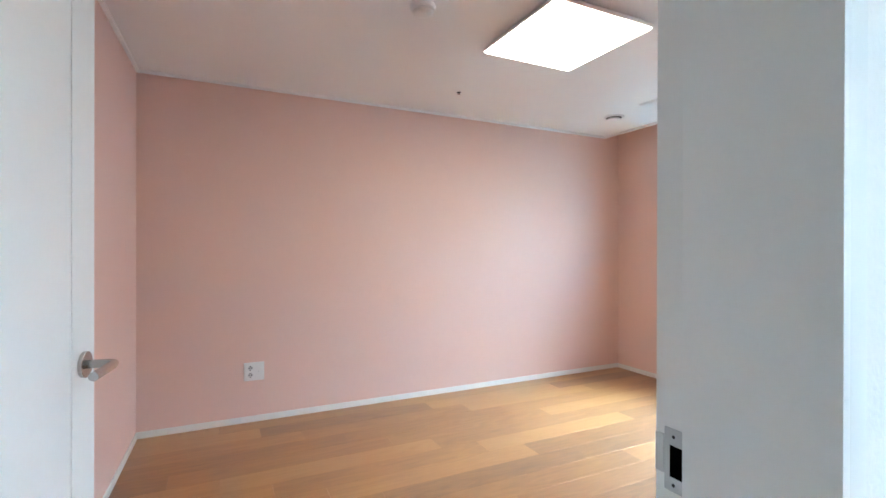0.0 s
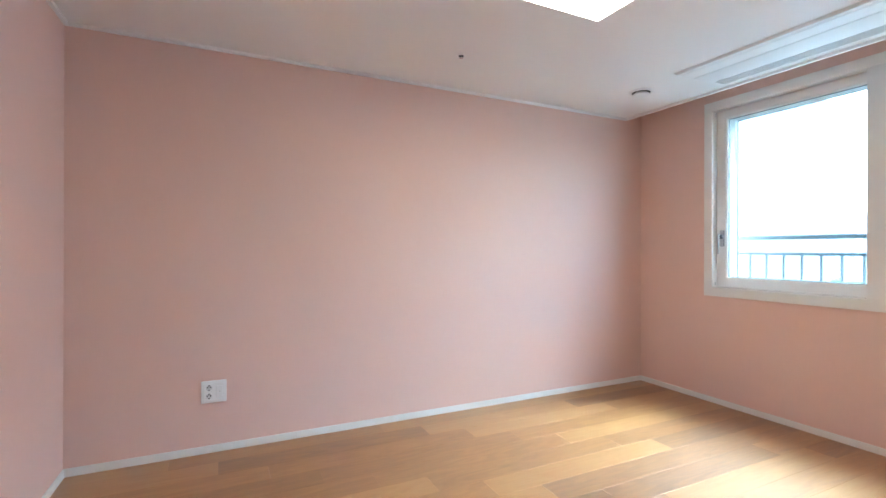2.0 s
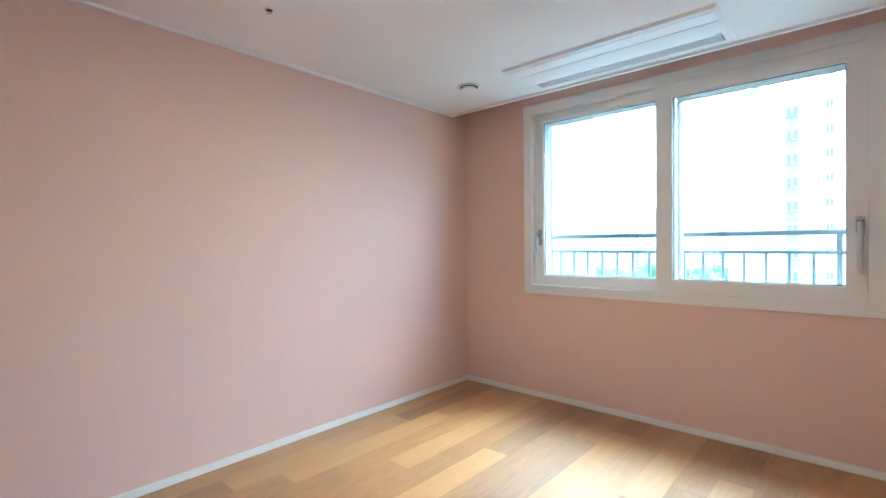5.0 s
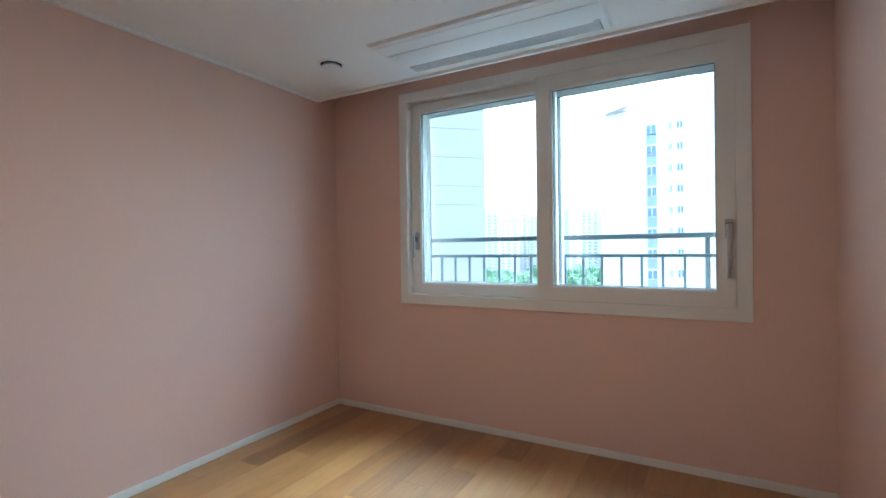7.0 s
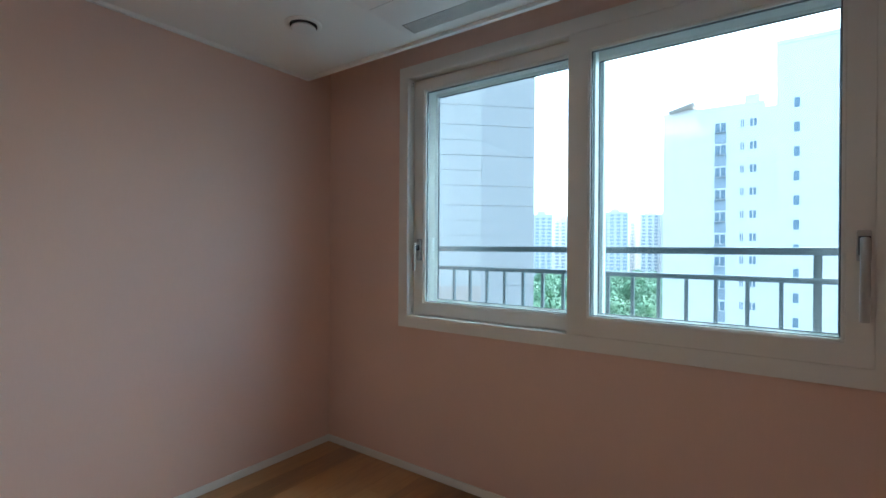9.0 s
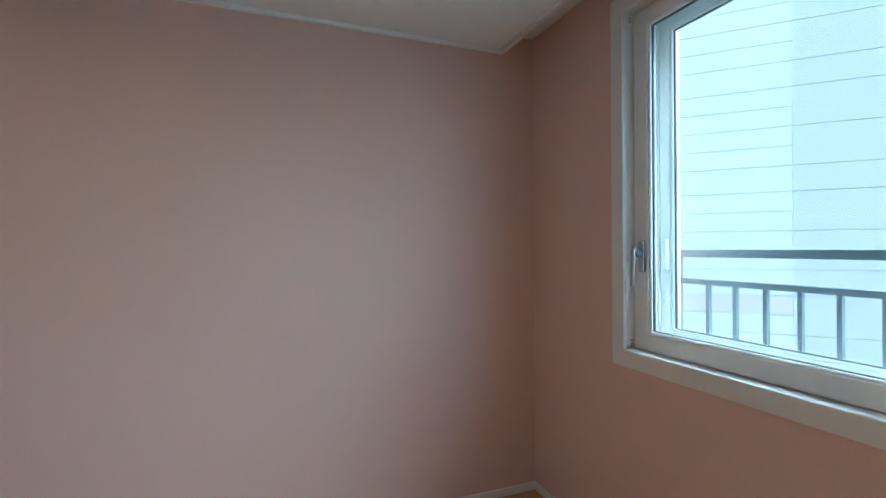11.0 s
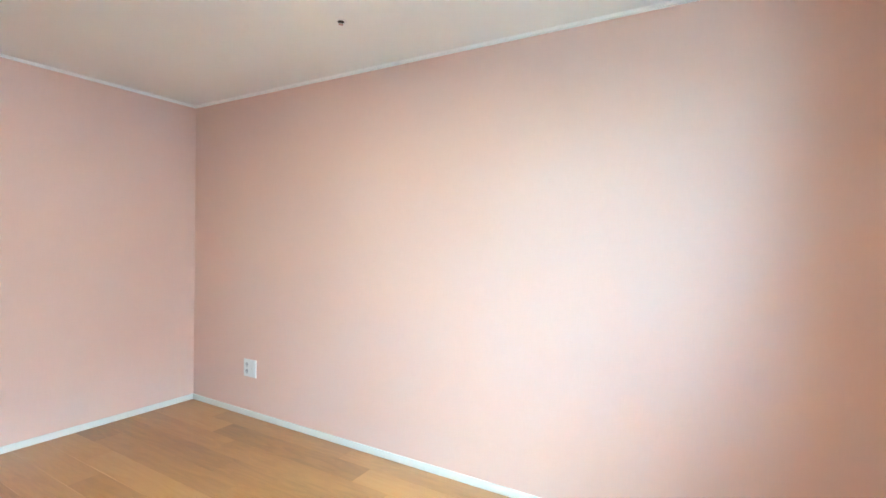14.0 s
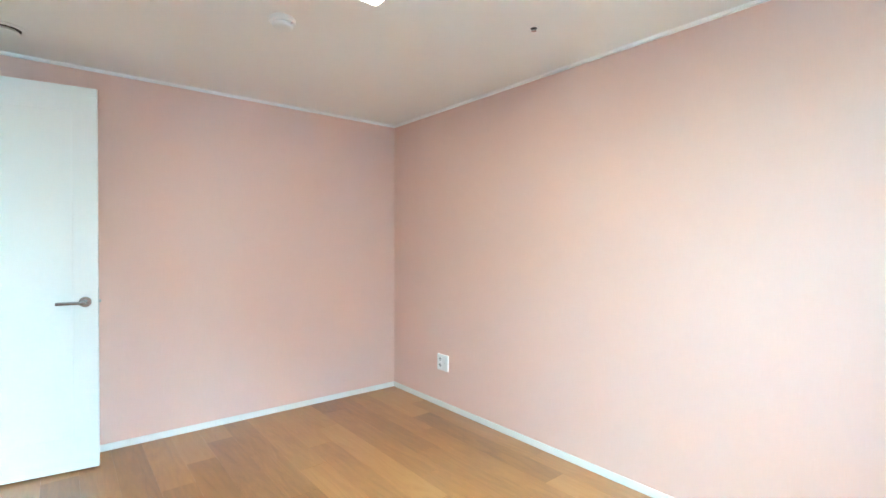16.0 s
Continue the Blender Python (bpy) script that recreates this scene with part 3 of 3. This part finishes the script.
def air_conditioner():
    x0, x1, y0, y1 = 3.345, 3.812, -2.09, -0.89
    o = thing("ceiling_air_conditioner", ((x0 + x1) / 2, (y0 + y1) / 2, CEIL), "long white one-way ceiling cassette air conditioner, switched off", "air conditioner")
    z = CEIL
    body = bmesh.new()
    vs = box(body, x0, y0, z - 0.014, x1, y1, z - 0.0005)
    for v in vs[:4]:
        v.co.x += 0.016 if v.co.x < (x0 + x1) / 2 else -0.008
        v.co.y += 0.014 if v.co.y < (y0 + y1) / 2 else -0.014
    part("panel", soften(body, 0.002), PLASTIC, o)
    fx1, fx2 = x0 + 0.162, x0 + 0.345
    part("front_strip", soften(boxes((x0 + 0.05, y0 + 0.022, z - 0.0160, fx1 - 0.003, y1 - 0.03, z - 0.0142)), 0.0008, 1), PLASTIC, o)
    part("seam", boxes((fx1 - 0.0026, y0 + 0.022, z - 0.0152, fx1 - 0.0002, y1 - 0.03, z - 0.0143)), SEAM, o, "grey seam")
    part("flap", soften(boxes((fx1, y0 + 0.022, z - 0.0172, fx2, y1 - 0.03, z - 0.0142)), 0.001, 2), PLASTIC, o, "closed white outlet flap")
    g0, g1 = fx2 + 0.003, x1 - 0.026
    g = part("grille_recess", boxes((g0, y0 + 0.045, z - 0.0162, g1, y1 - 0.055, z - 0.0142)), mat("grey_grille_mesh", (0.06, 0.06, 0.062), 0.6, vary=0.1, grain=200), o, "grey intake grille")
    n = 10
    for k in range(n):
        xs = g0 + (g1 - g0) * (k + 0.25) / n
        part("slat", boxes((xs, y0 + 0.05, z - 0.0172, xs + (g1 - g0) / n * 0.52, y1 - 0.06, z - 0.0163)), PLASTIC, g)
    part("emblem", boxes((fx2 - 0.026, y0 + 0.04, z - 0.0180, fx2 - 0.012, y0 + 0.072, z - 0.0173)), SATIN, o, "small grey maker's mark bar")
    part("sensor_dot", lathe([(0.004, -0.0005), (0.004, 0.0005)], (fx2 - 0.02, (y0 + y1) / 2, z - 0.0176), "z", 12), SATIN, o)
    return o


air_conditioner()


def wall_outlet():
    x0, x1, z0, z1 = 0.617, 0.747, 0.283, 0.408
    o = thing("wall_outlet", ((x0 + x1) / 2, 0, (z0 + z1) / 2), "white wall plate with two round sockets and a blank module", "outlet")
    part("plate", soften(boxes((x0, -0.009, z0, x1, -0.0005, z1)), 0.003, 3), PLASTIC, o)
    part("insert", soften(boxes((x0 + 0.012, -0.0105, z0 + 0.012, x1 - 0.012, -0.0088, z1 - 0.012)), 0.0008, 1), PLASTIC, o)
    xc = x0 + 0.040
    for zc in ((z0 + z1) / 2 + 0.024, (z0 + z1) / 2 - 0.024):
        s = part("socket", lathe([(0.0195, -0.0106), (0.0195, -0.0118), (0.0180, -0.0122), (0.0165, -0.0112)], (xc, 0, zc), "y", 36), PLASTIC, o, "round recessed socket")
        part("well", lathe([(0.0160, -0.0113), (0.0160, -0.0119)], (xc, 0, zc), "y", 30), mat("pale_socket_well", (0.62, 0.62, 0.62), 0.5), s, "shaded socket well")
        for dx, dz in ((-0.0075, 0.003), (0.0075, 0.003)):
            part("pin_hole", lathe([(0.0042, -0.0120), (0.0042, -0.0124)], (xc + dx, 0, zc + dz), "y", 12), BLACK, s)
        for dz in (-0.0125, 0.0125):
            part("earth_clip", boxes((xc - 0.0035, -0.0126, zc + dz - 0.003, xc + 0.0035, -0.0119, zc + dz + 0.003)), BLACK, s)
    b = part("blank_module", soften(boxes((x1 - 0.053, -0.0125, z0 + 0.030, x1 - 0.020, -0.0105, z1 - 0.030)), 0.001, 1), PLASTIC, o, "blank white module")
    part("module_dot", lathe([(0.003, -0.0124), (0.003, -0.0132)], (x1 - 0.036, 0, (z0 + z1) / 2), "y", 12), SATIN, b)
    return o


wall_outlet()

# ---- outside
GZ = -24.0
bm = bmesh.new()
s = 3500
bm.faces.new([bm.verts.new(p) for p in ((-s, -s, GZ), (s, -s, GZ), (s, s, GZ), (-s, s, GZ))])
solid("ground", bm, GROUND, "town ground far below the window", "ground", "structure")


def slab_tower():
    """The neighbouring block: two panelled faces with horizontal joints, the further one slightly set back."""
    edge, along = Vector((17.09, 4.49, 0)), Vector((-0.70, 0.714, 0))
    o = thing("apartment_block", (edge.x, edge.y, GZ), "close pale apartment block with horizontal facade joints", "apartment block")
    nrm = Vector((along.y, -along.x, 0))
    if nrm.x > 0:
        nrm = -nrm
    ang = math.atan2(along.y, along.x)
    def place(bm):
        bm.transform(Matrix.Translation((edge.x, edge.y, 0)) @ Matrix.Rotation(ang, 4, "Z"))
        return bm
    side = 1 if Vector((math.cos(ang + math.pi / 2), math.sin(ang + math.pi / 2), 0)).dot(nrm) > 0 else -1
    # local: u along the face, v towards the viewer
    top = 34.0
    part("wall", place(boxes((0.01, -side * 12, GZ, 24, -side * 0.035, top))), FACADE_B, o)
    part("roof", place(boxes((-0.2, -side * 12.2, top, 24.2, side * 0.3, top + 0.5))), ROOFGREY, o)
    split, z, k = 1.90, -1.07 - 2.765 * 3, 0
    while z < 26:
        h = (1.04, 0.685, 1.04)[k % 3]
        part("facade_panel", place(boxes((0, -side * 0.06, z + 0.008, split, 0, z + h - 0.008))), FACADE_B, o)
        halves = ((0, h / 2), (h / 2, h)) if h > 1 else ((0, h),)
        for a, b in halves:
            beige = abs(z + b + 0.03) < 0.01
            pane = boxes((split + 0.002, -side * 0.06, z + a + 0.007, 12, -side * 0.006, z + b - 0.007))
            part("facade_panel", place(pane), FACADE_P if beige else FACADE, o, "beige panel between the joints" if beige else "")
        z += h
        k += 1
    return o


slab_tower()


def right_tower():
    """Apartment building across the yard with columns of windows and a stepped roof."""
    o = thing("apartment_building", (55, -2, GZ), "tall white apartment building with columns of small windows", "apartment building")
    X = 69.0
    part("wall", boxes((X, -1.5, GZ, X + 14, 9.6, 18.9), (X - 0.5, -2.6, GZ, X + 14, -1.5, 18.3), (X - 1.2, -34, GZ, X + 14, -2.6, 25)), TOWER, o)
    part("roof", boxes((X - 0.1, -1.45, 18.9, X + 14, 9.7, 19.2), (X - 1.4, -34, 25, X + 14, -2.5, 25.4)), TOWER, o)
    bm = bmesh.new()
    vs = box(bm, X - 1.5, 5.9, 19.0, X + 4, 8.8, 19.16)
    for v in vs:
        v.co.z += (8.8 - v.co.y) * 0.26
    part("roof_canopy", bm, FACADE, o, "slanted grey roof canopy")
    part("roof_hut", boxes((X + 0.2, 6.1, 18.9, X + 4, 7.3, 19.45)), TOWER, o)
    part("roof_hut", boxes((X + 0.2, -0.9, 19.2, X + 3, 0.6, 20.2)), TOWER, o)
    return o, X


apt, AX = right_tower()


def far_window_mesh(w, h):
    """A sunk-looking small window: dark pane, pale bar down the middle."""
    bm = boxes((-0.05, -w / 2, 0, 0.0, w / 2, h))
    return mesh_of("pane", bm, FARGLASS, False)


def bar_mesh(w, h):
    bm = boxes((-0.09, -0.05, 0, -0.05, 0.05, h), (-0.09, -w / 2 - 0.06, -0.08, -0.05, w / 2 + 0.06, 0.0), (-0.09, -w / 2 - 0.06, h, -0.05, w / 2 + 0.06, h + 0.08))
    return mesh_of("window_frame", bm, TOWER, False)


SILL = mesh_of("spandrel", boxes((-0.06, -0.62, -1.42, 0, 0.62, -0.10)), FACADE_G, False)
GRID = mesh_of("window_rail", boxes((-0.30, -0.62, 0.16, -0.26, 0.62, 0.20), (-0.30, -0.62, -0.12, -0.06, 0.62, -0.09)), RAIL, False)


def window_columns():
    o = ORIGIN[apt.name]
    for cy, w, h, x, top, kind in ((3.08, 1.12, 1.12, AX, 17.1, "bay"), (0.80, 0.34, 0.92, AX, 17.2, "small"), (-0.32, 0.66, 0.92, AX, 17.2, "pair"), (-4.45, 0.52, 1.10, AX - 1.2, 18.65, "slit")):
        pane, bar = far_window_mesh(w, h), bar_mesh(w, h)
        for k in range(13):
            z = top - h - 2.78 * k
            for me, nm in ((pane, "window"), (bar, "window_frame"), (SILL, "spandrel"), (GRID, "window_rail")):
                if nm in ("spandrel", "window_rail") and kind != "bay" or nm == "window_frame" and kind == "slit":
                    continue
                ob = new(nm, me)
                ob.parent = apt
                ob.location = Vector((x - 0.02, cy, z)) - o


window_columns()


def far_tower(x, y, w, d, top, paint, turn, label):
    o = thing("apartment_tower", (x, y, GZ), label, "apartment tower", "distant apartment towers")
    m = Matrix.Translation((x, y, 0)) @ Matrix.Rotation(radians(turn), 4, "Z")
    bm = boxes((-d / 2, -w / 2, GZ, d / 2, w / 2, top), (-d / 4, -w / 6, top, d / 4, w / 6, top + 3))
    bm.transform(m)
    part("wall", bm, paint, o)
    bm = bmesh.new()
    n = max(2, int(w / 4.2))
    z = GZ + 3
    while z < top - 2:
        for k in range(n):
            yy = -w / 2 + (k + 0.5) * w / n
            box(bm, -d / 2 - 0.25, yy - w / n * 0.28, z, -d / 2, yy + w / n * 0.28, z + 1.7)
        z += 2.9
    bm.transform(m)
    # the panes carry the haze in their pale colour
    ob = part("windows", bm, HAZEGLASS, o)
    ob["kind"] = "stuff"
    return o


rng = random.Random(7)
for az, w, h, far in ((66.5, 20, 30, 400), (69.2, 16, 27, 420), (70.4, 22, 31, 440), (72.6, 17, 28, 430), (74.8, 20, 32, 410), (77.4, 15, 26, 450), (78.6, 20, 31, 430), (81.0, 20, 30, 420), (60.0, 20, 26, 440)):
    a = radians(az)
    far_tower(1.75 + far * math.sin(a), -2.4 + far * math.cos(a), w, 14, h, TOWER_B if rng.random() < 0.35 else TOWER, 20 + rng.uniform(-12, 12),
              "distant pale apartment tower in the haze")


def make_tree(seed, height):
    r = random.Random(seed)
    o = thing("tree", (0, 0, 0), "leafy green tree below the window", "tree", "trees in the valley")
    bm = bmesh.new()
    rings = []
    for i in range(6):
        f = i / 5
        rings.append([bm.verts.new((0.28 * (1 - 0.75 * f) * math.cos(a) + 0.25 * f * f, 0.28 * (1 - 0.75 * f) * math.sin(a), height * 0.7 * f)) for a in [2 * math.pi * k / 7 for k in range(7)]])
    for a, b in zip(rings, rings[1:]):
        for i in range(7):
            bm.faces.new((a[i], a[(i + 1) % 7], b[(i + 1) % 7], b[i]))
    part("trunk", bm, BARK, o)
    bm = bmesh.new()
    clumps = []
    for k in range(16):
        a, h = r.uniform(0, 2 * math.pi), r.uniform(0.32, 1.0)
        sp = height * 0.32 * math.sin(math.pi * min(1, (h - 0.2) * 1.15)) * r.uniform(0.4, 1.1)
        clumps.append((Vector((sp * math.cos(a), sp * math.sin(a), h * height)), height * r.uniform(0.09, 0.16)))
    for c, rad in clumps:
        for k in range(150):
            d = Vector((r.gauss(0, 1), r.gauss(0, 1), r.gauss(0, 0.8))).normalized() * rad * r.uniform(0.6, 1.1)
            p = c + d
            nrm = (d.normalized() + Vector((r.uniform(-.6, .6), r.uniform(-.6, .6), r.uniform(0, .8)))).normalized()
            u = nrm.orthogonal().normalized()
            v = nrm.cross(u)
            s = r.uniform(0.14, 0.32)
            bm.faces.new([bm.verts.new(p + u * s * e + v * s * g) for e, g in ((-1, -.6), (1, -.6), (.6, 1), (-.7, .9))])
    cr = new("crown", mesh_of("crown", bm, LEAF, False))
    cr.parent = o
    return o


BASE = [make_tree(3, 12.0), make_tree(11, 14.0), make_tree(23, 10.0)]
for k in range(150):
    az, far = radians(rng.uniform(63, 84)), 95 + 150 * rng.random() ** 0.8
    x, y = 1.75 + far * math.sin(az), -2.4 + far * math.cos(az)
    src = BASE[k % 3]
    m = pose(x, y, GZ, 0, 0, rng.uniform(0, 360))
    if k < 3:
        src.matrix_basis = m
    else:
        copy_thing(src, m)


def low_house(x, y, w, d, h):
    o = thing("low_building", (x, y, GZ), "low white building among the trees", "building", "low buildings in the valley")
    part("wall", boxes((x, y, GZ, x + d, y + w, GZ + h)), TOWER, o)
    part("roof", boxes((x - 0.3, y - 0.3, GZ + h, x + d + 0.3, y + w + 0.3, GZ + h + 0.5)), ROOFGREY, o)
    for k in range(int(w / 3)):
        for q in range(int(h / 3)):
            part("window", boxes((x - 0.08, y + 1 + 3 * k, GZ + 1 + 3 * q, x + 0.0, y + 2.6 + 3 * k, GZ + 2.3 + 3 * q)), FARGLASS, o)
    return o


low_house(78, 17, 14, 10, 7)
low_house(92, 30, 10, 10, 6)

# ---- floor boards, one object each; boards shared by size
PITCH, BOARD, FIRST = 0.158, 1.19, 0.15
solid("subfloor", boxes((-0.07, DEEP, -0.1, LEN, 0, -0.009)), SHADOWGAP, "dark underlay below the floorboards", "floor", "structure")
floor = thing("floor", (0, 0, 0), "oak-look floorboards laid in a regular stagger along the long wall", "floor", kind="structure")
BOARDS = {}


def board(x0, x1, y0, y1):
    key = (round(x1 - x0, 3), round(y1 - y0, 3))
    if key not in BOARDS:
        w, d = key
        bm = boxes((0.0002, 0.0002, -0.009, w - 0.0002, d - 0.0002, 0.0))
        top = [e for e in bm.edges if all(abs(v.co.z) < 1e-6 for v in e.verts)]
        bmesh.ops.bevel(bm, geom=top, offset=0.0004, segments=1, affect="EDGES")
        BOARDS[key] = mesh_of("board", bm, FLOOR, False)
    ob = new("board", BOARDS[key])
    ob.parent = floor
    ob.location = (x0, y0, 0)


row, yt = 0, 0.0
while yt > DEEP + 0.001:
    yb = max(DEEP, yt - (FIRST if row == 0 else PITCH))
    off = (0.467 + 0.2385 * row) % BOARD
    cuts = [-0.07]
    x = off if off > 0.08 else off + BOARD
    while x < LEN - 0.08:
        cuts.append(x)
        x += BOARD
    cuts.append(LEN)
    for a, b in zip(cuts, cuts[1:]):
        board(a, b, yb, yt)
    yt, row = yb, row + 1
